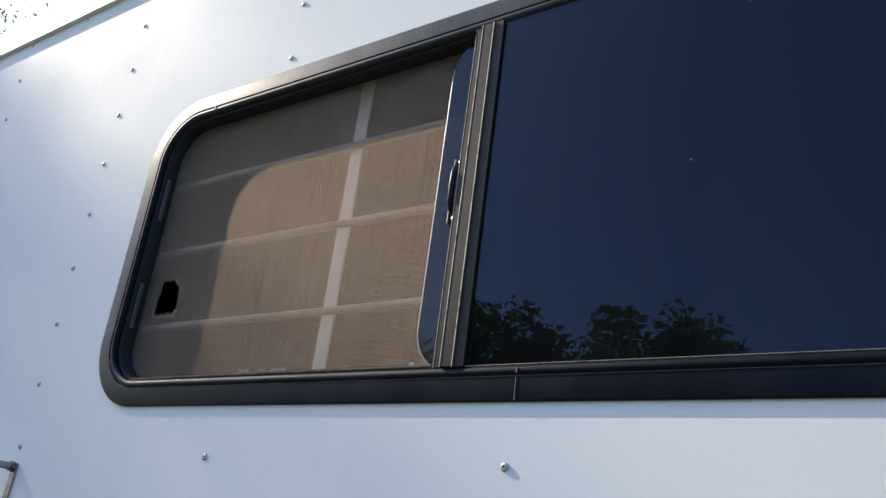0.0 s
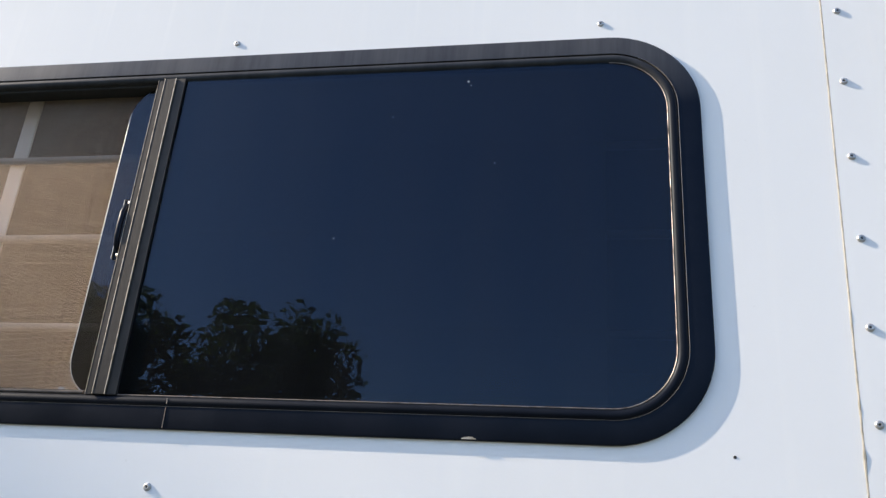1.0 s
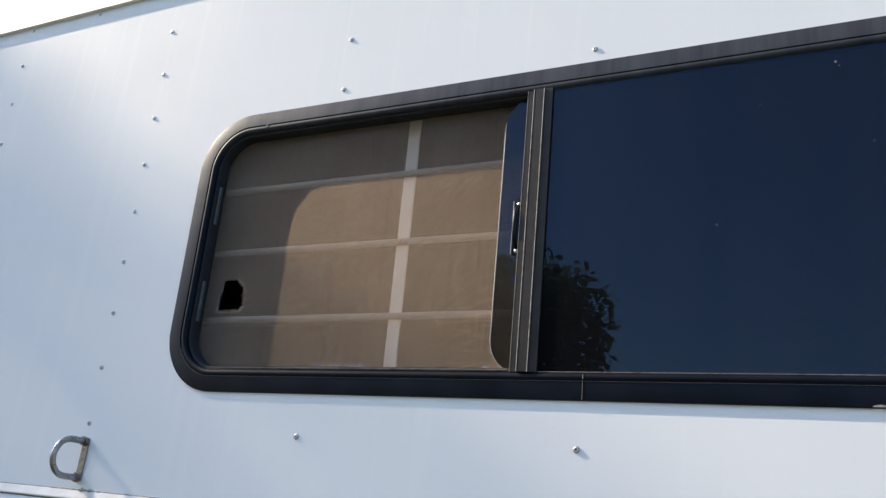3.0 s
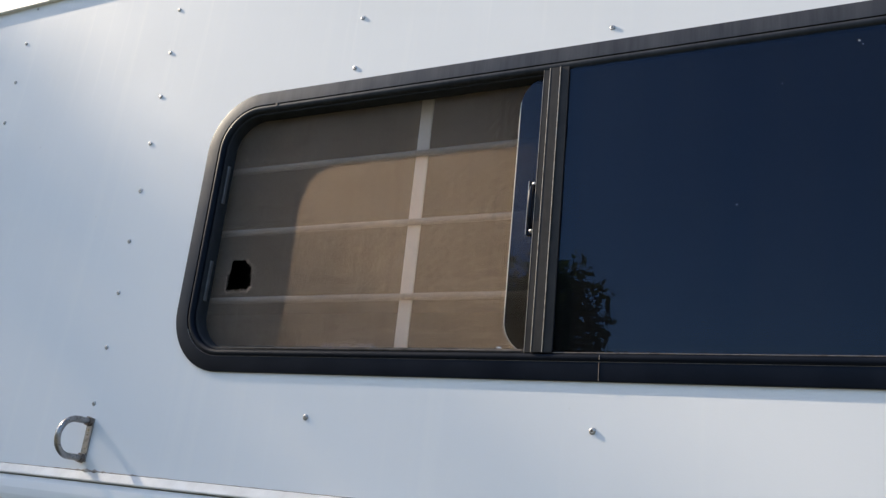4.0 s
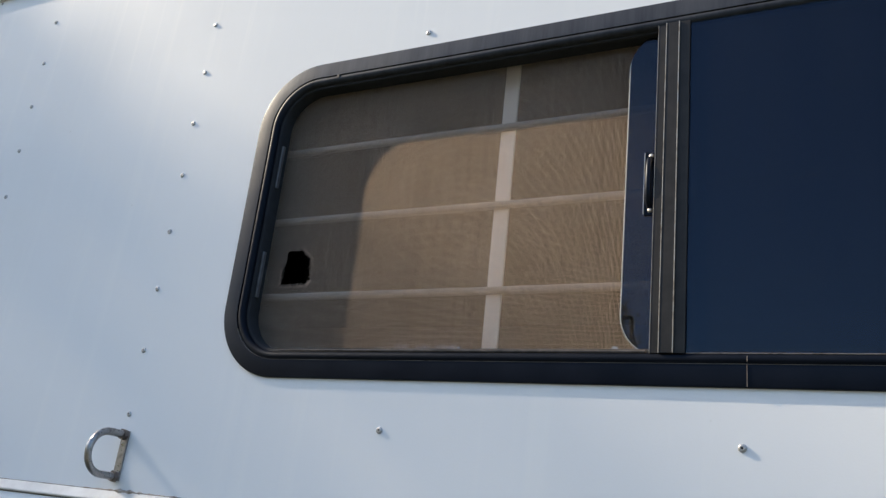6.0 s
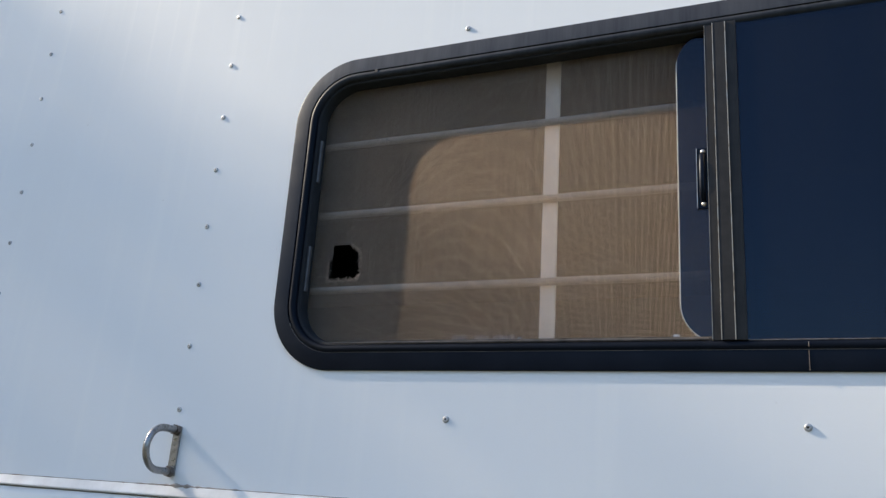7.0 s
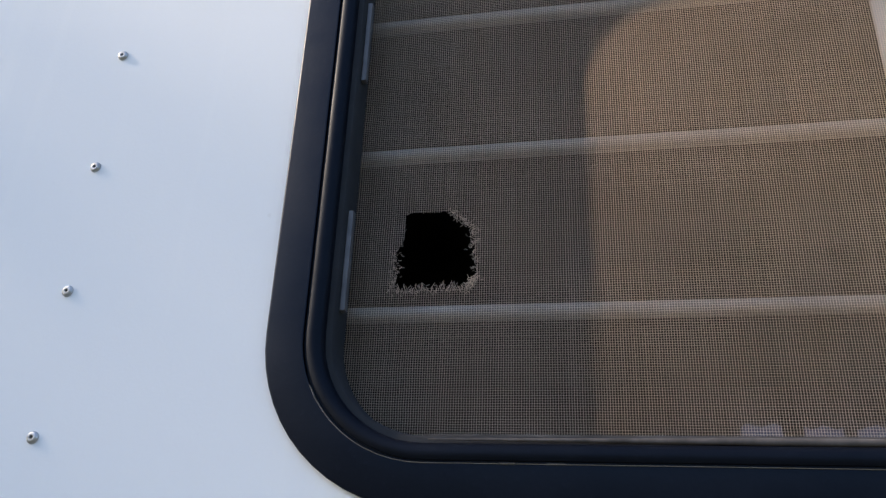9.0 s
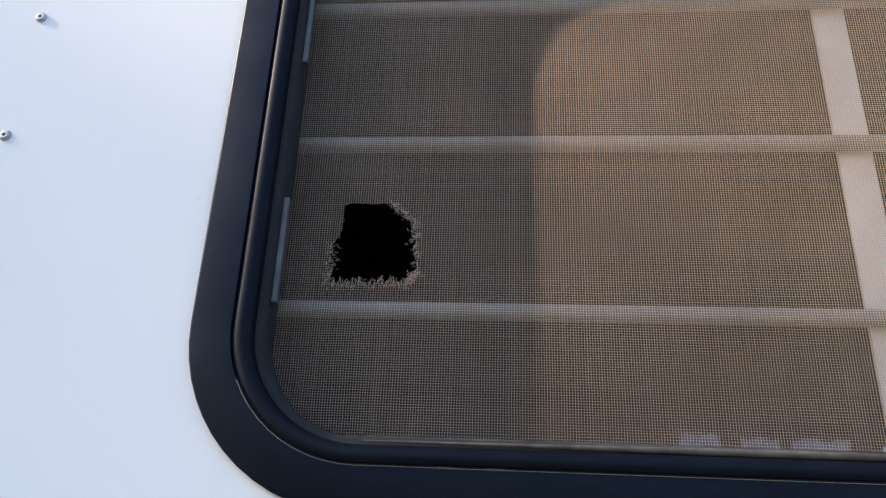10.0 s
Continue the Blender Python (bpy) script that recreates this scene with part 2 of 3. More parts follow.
def tube(path, radius, sides=10, bm=None, flat=1.0, closed_ends=True):
    """A tube along points; radius may be a list."""
    bm = bm or bmesh.new()
    pts = [Vector(p) for p in path]
    rad = radius if isinstance(radius, (list, tuple)) else [radius] * len(pts)
    rings, up = [], None
    for i, p in enumerate(pts):
        d = (pts[min(i + 1, len(pts) - 1)] - pts[max(i - 1, 0)]).normalized()
        if up is None:
            up = d.orthogonal().normalized()
        up = (up - d * up.dot(d)).normalized()
        side = d.cross(up)
        rings.append([bm.verts.new(p + (up * math.cos(a) + side * math.sin(a) * flat) * rad[i])
                      for a in (2 * math.pi * k / sides for k in range(sides))])
    for a, b in zip(rings, rings[1:]):
        for k in range(sides):
            bm.faces.new((a[k], a[(k + 1) % sides], b[(k + 1) % sides], b[k]))
    if closed_ends:
        bm.faces.new(rings[0][::-1])
        bm.faces.new(rings[-1])
    return bm


def lathe(profile, sides=14):
    """Turns (radius, out) round the -y axis."""
    bm = bmesh.new()
    rings = []
    for r, o in profile:
        rings.append([bm.verts.new((r * math.cos(a), -o, r * math.sin(a))) for a in (2 * math.pi * k / sides for k in range(sides))] if r > 1e-6
                     else [bm.verts.new((0, -o, 0))])
    for a, b in zip(rings, rings[1:]):
        for k in range(sides):
            q = [v for v in (a[k % len(a)], a[(k + 1) % len(a)], b[(k + 1) % len(b)], b[k % len(b)])]
            q = list(dict.fromkeys(q))
            if len(q) > 2:
                bm.faces.new(q)
    return bm


def extruded(profile, x0, x1, cuts=1):
    """A profile of (y, z) drawn along x."""
    bm = bmesh.new()
    rings = [[bm.verts.new((x0 + (x1 - x0) * i / cuts, y, z)) for y, z in profile] for i in range(cuts + 1)]
    k = len(profile)
    for a, b in zip(rings, rings[1:]):
        for i in range(k):
            bm.faces.new((a[i], a[(i + 1) % k], b[(i + 1) % k], b[i]))
    bm.faces.new(rings[0][::-1])
    bm.faces.new(rings[-1])
    return bm


def lean(x):
    """How far the old window stands out of square at x, in metres a metre of height."""
    marks = ((-0.83, -0.0215), (-0.40, -0.0155), (0.0, -0.004), (0.30, 0.0), (0.80, 0.0))
    for (a, p), (b, q) in zip(marks, marks[1:]):
        if x <= b:
            return p + (q - p) * max(0.0, x - a) / (b - a)
    return marks[-1][1]


def out_of_square(thing):
    """Racks every part of the window as the real frame is racked."""
    for ob in thing.children_recursive:
        if ob.type == 'MESH' and ob.data.users == 1:
            for v in ob.data.vertices:
                v.co.x += lean(v.co.x) * (v.co.z + thing.location.z - 2.21)
                v.co.z -= 0.005 * max(0.0, v.co.x) * max(0.0, (v.co.z + thing.location.z - 1.79) / 0.47)
        elif ob.type == 'MESH':
            ob.location.x += lean(ob.location.x) * (ob.location.z - 2.21)


def holed_sheet(corners, y0, y1, inset):
    """A sheet with the window's opening cut through it. corners: (x, z) round the sheet."""
    bm = bmesh.new()
    loops = []
    for pts in (corners, loop(inset)):
        vs = [bm.verts.new((x, y0, z)) for x, z in pts]
        loops += [bm.edges.new((vs[i], vs[(i + 1) % len(vs)])) for i in range(len(vs))]
    bmesh.ops.triangle_fill(bm, use_beauty=True, edges=loops)
    got = bmesh.ops.extrude_face_region(bm, geom=list(bm.faces))
    bmesh.ops.translate(bm, vec=(0, y1 - y0, 0), verts=[v for v in got["geom"] if isinstance(v, bmesh.types.BMVert)])
    return bm


# ---- the trailer's body ----
X0, X1, TOP, DEEP = -4.2, 3.4, 2.60, 2.25
seam_x = lambda z: 0.688 + 0.0275 * (z - 1.80)


def build_walls():
    wall = tagged(base("wall_south"), "white painted aluminium side wall of a trailer, riveted", "wall", kind="structure")
    part("skin_panel", holed_sheet([(X0, 0), (0.74, 0), (0.74, TOP), (X0, TOP)], 0.0, 0.002, 0.012), SKIN, wall, "white painted aluminium sheet, dusty and rain-streaked")
    bm = bmesh.new()
    pts = [(seam_x(0.0), 0.0), (X1, 0.0), (X1, TOP), (seam_x(TOP), TOP)]
    front = [bm.verts.new((x, -0.0016, z)) for x, z in pts]
    back = [bm.verts.new((x, -0.0001, z)) for x, z in pts]
    bm.faces.new(front), bm.faces.new(back[::-1])
    for i in range(4):
        bm.faces.new((front[i], front[(i + 1) % 4], back[(i + 1) % 4], back[i]))
    part("skin_panel", bm, SKIN, wall, "white painted aluminium sheet lapped over the next one")
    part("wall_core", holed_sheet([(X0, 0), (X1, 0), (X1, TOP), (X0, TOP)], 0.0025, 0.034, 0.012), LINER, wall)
    # bead of old sealant along the lap, thicker and broken towards the bottom
    bm = bmesh.new()
    path, rad = [], []
    for i in range(160):
        z = 1.3 + 1.3 * i / 159
        worn = max(0.0, min(1.0, (2.0 - z) / 0.25))
        path.append((seam_x(z) - 0.0006 + 0.0007 * worn * noise.noise((0, 0, z * 90)), -0.0008, z))
        rad.append(0.0009 + worn * 0.0018 * max(0.0, noise.noise((3, 1, z * 45))))
    tube(path, rad, 6, bm)
    part("sealant_bead", bm, SEAM, wall, "cracked greyish sealant bead", True)
    inside = tagged(base("wall_interior"), "walls of the trailer, dark boards inside", "wall", kind="structure")
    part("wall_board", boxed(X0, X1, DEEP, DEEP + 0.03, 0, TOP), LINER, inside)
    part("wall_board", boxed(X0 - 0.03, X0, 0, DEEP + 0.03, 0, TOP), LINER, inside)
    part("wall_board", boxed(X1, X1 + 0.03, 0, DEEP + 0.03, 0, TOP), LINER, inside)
    part("outer_skin", boxed(X0, X1, DEEP + 0.032, DEEP + 0.035, 0, TOP), SKIN, inside, "white painted sheet on the outside")
    part("outer_skin", boxed(X0 - 0.036, X0 - 0.032, 0, DEEP + 0.035, 0, TOP), SKIN, inside, "white painted sheet on the outside")
    part("outer_skin", boxed(X1 + 0.032, X1 + 0.036, 0, DEEP + 0.035, 0, TOP), SKIN, inside, "white painted sheet on the outside")
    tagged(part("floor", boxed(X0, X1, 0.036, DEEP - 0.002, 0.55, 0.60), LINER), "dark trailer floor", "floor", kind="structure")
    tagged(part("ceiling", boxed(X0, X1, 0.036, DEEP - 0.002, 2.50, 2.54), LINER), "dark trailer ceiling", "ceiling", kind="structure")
    bm = extruded([(0.062, 2.684), (DEEP - 0.03, 2.71), (DEEP - 0.03, 2.604), (0.062, 2.604)], X0, X1)
    tagged(part("roof", bm, CAP), "pale flat trailer roof", "roof", kind="structure")
    return wall


def rivet_mesh():
    me = mesh_of("rivet", lathe([(0.0, 0.0011), (0.0010, 0.0011), (0.0012, 0.0019), (0.0022, 0.0021), (0.0032, 0.0017), (0.0038, 0.0009), (0.0040, -0.0004)]), RIVET, True)
    me.materials.append(MANDREL)
    for p in me.polygons:
        if math.hypot(p.center.x, p.center.z) < 0.0010:
            p.material_index = 1
    return me


def build_rivets(wall):
    me = rivet_mesh()

    def rivet(x, z, y=0.0, size=1.0):
        ob = new("rivet", me)
        ob.parent = wall
        ob.location = (x + random.uniform(-0.001, 0.001), y, z + random.uniform(-0.001, 0.001))
        ob.rotation_euler = (random.uniform(-0.08, 0.08), random.uniform(0, 6.28), random.uniform(-0.08, 0.08))
        ob.scale = (size, size, size)
    pitch = 0.0933
    for i in range(9):
        z = 1.7345 + pitch * i
        rivet(-0.827 - 0.0021 * i, z)
        rivet(-1.248 - 0.0033 * i, z)
        rivet(-1.672 - 0.0040 * i, z)
        rivet(0.700 + 0.0029 * i, z - 0.009, -0.0016, 1.08)
        if i > 5:
            rivet(-0.4205, z - 0.006)
            rivet(-0.001, z - 0.008)
            rivet(0.4575, z - 0.008)
    for x, z in ((-0.410, 1.731), (0.001, 1.733), (0.464, 1.731)):
        rivet(x, z, 0.0, 1.1)
    for x, z, k in ((0.576, 1.786, 1.0), (0.504, 2.322, 0.7)):
        speck = part("dirt_speck", lathe([(0, 0.0006), (0.0012 * k, 0.0005), (0.0017 * k, 0.0)], 7), MANDREL, wall, "small dark speck of dirt")
        speck.location = (x, 0.0, z)
    for i in range(22):
        rivet(-2.49 + 0.2035 * i, 2.5665, 0.0, 0.8)


def build_trims():
    """Roof edge cap above the wall, and the rub rail below the window."""
    profile = [(0.0, 2.574), (-0.0088, 2.574), (-0.0088, 2.620), (-0.0075, 2.636), (-0.001, 2.654), (0.012, 2.668), (0.034, 2.678), (0.060, 2.683), (0.060, 2.6005), (0.0, 2.6005)]
    trim = tagged(base("trim"), "cream white aluminium roof edge cap", "trim", kind="structure")
    part("edge_cap", extruded(profile, X0, X1), CAP, trim)
    rail = tagged(base("trim_rail"), "pale aluminium rub rail along the wall", "trim", kind="structure")
    part("rail_lip", extruded([(-0.0003, 1.6300), (-0.0022, 1.6296), (-0.0078, 1.6180), (-0.0080, 1.6165), (-0.0070, 1.6150), (-0.0003, 1.6150)], X0, X1), RAIL, rail, "pale painted lip")
    part("rail_groove", extruded([(-0.0003, 1.6148), (-0.0015, 1.6148), (-0.0015, 1.6131), (-0.0003, 1.6131)], X0, X1), SEAM, rail)
    part("rail_face", extruded([(-0.0003, 1.6129), (-0.0036, 1.6129), (-0.0058, 1.605), (-0.0068, 1.594), (-0.0058, 1.583), (-0.0030, 1.5755), (-0.0003, 1.5755)], X0, X1), SKIN, rail)
    part("rail_lip", extruded([(-0.0003, 1.5745), (-0.006, 1.5735), (-0.0070, 1.572), (-0.0070, 1.5615), (-0.006, 1.560), (-0.0003, 1.560)], X0, X1), RAIL, rail, "pale painted lip")
    # old sealant along the top of the rail, with lumps by the grab handle
    path, rad = [], []
    for i in range(420):
        x = -2.0 + 2.6 * i / 419
        near = math.exp(-((x + 0.79) / 0.07) ** 2)
        path.append((x, -0.0008, 1.6304))
        rad.append(0.0004 + 0.0014 * max(0.0, noise.noise((x * 30, 2, 5))) + near * 0.0075 * max(0.0, noise.noise((x * 60, 7, 1)) + 0.15))
    part("sealant_bead", tube(path, rad, 6), SEALANT, rail, "", True)


wall = build_walls()
build_trims()


# ---- the window ----
def build_window():
    win = tagged(base("window_1"), "dark bronze sliding trailer window, one half open behind a torn insect screen", "window", kind="structure")
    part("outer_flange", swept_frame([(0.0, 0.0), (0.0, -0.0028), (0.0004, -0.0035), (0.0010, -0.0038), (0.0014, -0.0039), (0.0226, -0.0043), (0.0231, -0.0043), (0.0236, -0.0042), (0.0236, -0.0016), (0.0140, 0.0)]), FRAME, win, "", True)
    # pale worn lip on the bottom and right only, painting sunlight caught there
    bm = bmesh.new()
    runs = [loop(d) for d in (0.02365, 0.0236, 0.0238, 0.0239, 0.0239)]
    runs = [r[49:] + r[:26] for r in runs]
    rings = [[bm.verts.new((x, y, z)) for x, z in r] for r, y in zip(runs, (-0.0026, -0.0049, -0.0050, -0.0046, -0.0026))]
    for a, b in zip(rings, rings[1:] + rings[:1]):
        for i in range(len(a) - 1):
            bm.faces.new((a[i], a[i + 1], b[i + 1], b[i]))
    part("flange_lip", bm, LIP, win, "thin worn edge, sunlight put in its pale metal")
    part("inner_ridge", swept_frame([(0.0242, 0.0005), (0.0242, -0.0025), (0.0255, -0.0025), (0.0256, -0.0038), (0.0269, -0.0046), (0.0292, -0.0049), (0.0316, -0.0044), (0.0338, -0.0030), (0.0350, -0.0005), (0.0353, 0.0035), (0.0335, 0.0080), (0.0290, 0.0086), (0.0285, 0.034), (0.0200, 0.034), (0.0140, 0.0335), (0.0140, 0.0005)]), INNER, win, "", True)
    gi = 0.0353
    # dusty ledge in the bottom of the open half
    bm = bmesh.new()
    zt = WZ0 + 0.0404
    box(bm, WX0 + 0.096, -0.0965, 0.0055, 0.0215, zt - 0.0004, zt + 0.0009, 0.0003)
    part("sill_ledge", bm, SILL, win, "dusty pale sill ledge")
    # rounded front edge of the sill, its lit band put in paler colour
    path = [(WX0 + 0.100 + (0.5945 - 0.100) * i / 40, 0.0006, WZ0 + 0.0372) for i in range(41)]
    part("sill_edge", tube(path, [0.0004 + 0.0016 * min(1.0, i / 14) + 0.00012 * noise.noise((i * 0.7, 2, 4)) for i in range(41)], 10), SILL, win, "rounded sill edge, lit band put in its colour", True)
    # mullion in steps, each arris a paler strip that paints its sunlit glint
    zb, ze = WZ0 + 0.0345, WZ1 - 0.0340
    mull = part("mullion", boxed(-0.0945, -0.0665, -0.0035, 0.0090, zb, ze, bevel=0.0005), MULL, win)
    part("mullion_bar", boxed(-0.0842, -0.0700, -0.0062, -0.0036, zb, ze, bevel=0.0005), MULL, mull)
    part("mullion_bar", boxed(-0.0690, -0.0572, -0.0050, -0.0016, zb, ze, bevel=0.0004), MULL, mull)
    for x, y0, y1, w in ((-0.0950, -0.0038, 0.0010, 0.0005), (-0.0851, -0.0066, -0.0036, 0.0009), (-0.0702, -0.0068, -0.0050, 0.0010)):
        part("worn_edge", boxed(x, x + w, y0, y1, zb, ze), CHIP_GLINT, mull, "bright metal edge, sun glint put in its colour")
    # fixed pane behind the mullion's right
    bm = bmesh.new()
    pts = [(-0.066, zb)] + [(x, z) for x, z in loop(0.0345) if x > -0.06] + [(-0.066, ze)]
    a = [bm.verts.new((x, -0.0014, z)) for x, z in pts]
    b = [bm.verts.new((x, 0.0024, z)) for x, z in pts]
    bm.faces.new(a), bm.faces.new(b[::-1])
    for i in range(len(a)):
        bm.faces.new((a[i], a[(i + 1) % len(a)], b[(i + 1) % len(a)], b[i]))
    pane = part("fixed_pane", bm, GLASS, win, "dark tinted glass reflecting blue sky")
    # glazing lip round the fixed pane, paler metal paints its sunlit side
    full = loop(0.0351)
    run = [(x, z) for x, z in full if x > 0.30]
    run = [(-0.0565, WZ0 + 0.0351)] + run + [(-0.0565, WZ1 - 0.0351)]
    part("glazing_lip", tube([(x, -0.0022, z) for x, z in run[:-1]], 0.0006, 6), GLAZE, win, "thin glazing lip, sunlight put in its pale metal", True)
    # dried splashes on the glass
    for x, z, k in ((0.295, 2.2115, 1.0), (0.155, 2.010, 0.6), (0.2985, 2.2060, 0.5), (0.331, 2.101, 0.5), (0.208, 2.166, 0.45)):
        spot = part("splash_mark", lathe([(0, 0.0003), (0.0011 * k, 0.0003), (0.0016 * k, 0.0)], 8), SPLASH, pane, "pale dried splash")
        spot.location = (x, -0.00135, z)
    # sliding pane, mostly drawn behind the fixed one
    bm = bmesh.new()
    r, x0, x1 = 0.046, -0.1315, 0.462
    outline = [(x1, zb), ] + [(x1, ze)]
    outline += [(x0 + r - r * math.sin(radians(t)), ze - r + r * math.cos(radians(t))) for t in range(0, 91, 9)]
    outline += [(x0 + r - r * math.cos(radians(t)), zb + r - r * math.sin(radians(t))) for t in range(0, 91, 9)]
    a = [bm.verts.new((x, 0.0100, z)) for x, z in outline]
    b = [bm.verts.new((x, 0.0138, z)) for x, z in outline]
    bm.faces.new(a), bm.faces.new(b[::-1])
    for i in range(len(a)):
        bm.faces.new((a[i], a[(i + 1) % len(a)], b[(i + 1) % len(a)], b[i]))
    slide = part("sliding_pane", bm, GLASS, win, "dark tinted sliding glass pane with rounded corners")
    slide.visible_shadow = False
    edge = [(x, 0.0102, z) for x, z in outline[2 + 9:]]
    part("ground_edge", tube(edge, 0.0007, 6), GLASS_EDGE, slide, "pale ground glass edge", True)
    # latch on the sliding pane
    part("latch_plate", boxed(-0.1085, -0.0960, 0.0075, 0.0100, 1.989, 2.068, bevel=0.0006), FRAME, slide, "dark pull latch")
    part("plate_edge", boxed(-0.1093, -0.1085, 0.0055, 0.0100, 1.990, 2.067), LIP, slide)
    part("pull_bar", tube([(-0.1020, 0.0078, 1.9980), (-0.1020, 0.0010, 2.0030), (-0.1020, -0.0022, 2.0115), (-0.1020, -0.0032, 2.0290), (-0.1020, -0.0022, 2.0460), (-0.1020, 0.0010, 2.0545), (-0.1020, 0.0078, 2.0595)], 0.0034, 10), FRAME, slide, "black pull bar", True)
    me = mesh_of("screw", lathe([(0, 0.0026), (0.0016, 0.0024), (0.0027, 0.0014), (0.0032, 0.0)]), CHROME, True)
    for z in (1.9945, 2.0625):
        s = new("screw", me)
        s.parent, s.location = slide, (-0.1015, 0.0074, z)
    # channel for the sliding pane round the open half
    ring_pts = [i for i, (x, z) in enumerate(loop(0.0)) if x < -0.3]
    bm = bmesh.new()
    rows = []
    for d, y in ((0.0335, 0.0022), (0.0385, 0.0030), (0.0400, 0.0050), (0.0402, 0.0222), (0.0335, 0.0222)):
        pts = [loop(d)[i] for i in ring_pts]
        pts = [(-0.0955, pts[0][1])] + pts + [(-0.0955, pts[-1][1])]
        rows.append([bm.verts.new((x, y, z)) for x, z in pts])
    for a, b in zip(rows, rows[1:] + rows[:1]):
        for i in range(len(a) - 1):
            bm.faces.new((a[i], a[i + 1], b[i + 1], b[i]))
    part("pane_channel", bm, CHANNEL, win, "", True)
    # clips in the reveal, joint and chip in the flange
    for z0, z1 in ((1.908, 1.976), (2.075, 2.143)):
        part("clip", boxed(WX0 + 0.0403, WX0 + 0.0436, 0.0070, 0.0118, z0 - 0.001, z1 - 0.002, bevel=0.0004), CLIP, win, "grey plastic clip strip")
    part("frame_joint", boxed(0.0040, 0.0046, -0.0049, -0.0038, WZ0 + 0.0010, WZ0 + 0.0232), SEALANT, win, "joint of the frame")
    part("frame_joint", boxed(0.0042, 0.0048, -0.0055, -0.0040, WZ0 + 0.0262, WZ0 + 0.0318), SEALANT, win)
    bm = bmesh.new()
    for k in range(9):
        x = 0.3215 + 0.0016 * k
        h = 0.0006 + 0.0024 * math.sin(math.pi * (k + 0.5) / 9) * random.uniform(0.6, 1.1)
        box(bm, x, x + 0.0016, -0.0045, -0.0032, WZ0 + 0.0009, WZ0 + 0.0009 + h)
    part("chipped_patch", bm, CHIP_GLINT, win, "bare chip in the frame's edge")
    for x, w in ((-0.5545, 0.0085), (-0.5300, 0.0095)):
        part("nick", boxed(x, x + w, -0.00455, -0.0030, WZ0 + 0.0230, WZ0 + 0.0245), CHANNEL, win, "dark nick in the frame's lip")
    part("notch_plug", boxed(-0.5645, -0.5605, -0.0054, -0.0030, WZ1 - 0.0290, WZ1 - 0.0240), RUBBER, win)
    return win


window = build_window()

HOLE = [(-0.6197, 1.9770), (-0.5902, 1.9780), (-0.5758, 1.9645), (-0.5735, 1.9322), (-0.5785, 1.9243), (-0.6246, 1.9240), (-0.6252, 1.9510), (-0.6206, 1.9565)]


def crossings(axis, c):
    """Where the straight line at c along an axis enters and leaves the torn hole."""
    got = []
    for (ax, az), (bx, bz) in zip(HOLE, HOLE[1:] + HOLE[:1]):
        p, q, r, s = (ax, bx, az, bz) if axis == 'x' else (az, bz, ax, bx)
        if (p - c) * (q - c) < 0:
            got.append(r + (s - r) * (c - p) / (q - p))
    return (min(got), max(got)) if len(got) > 1 else None


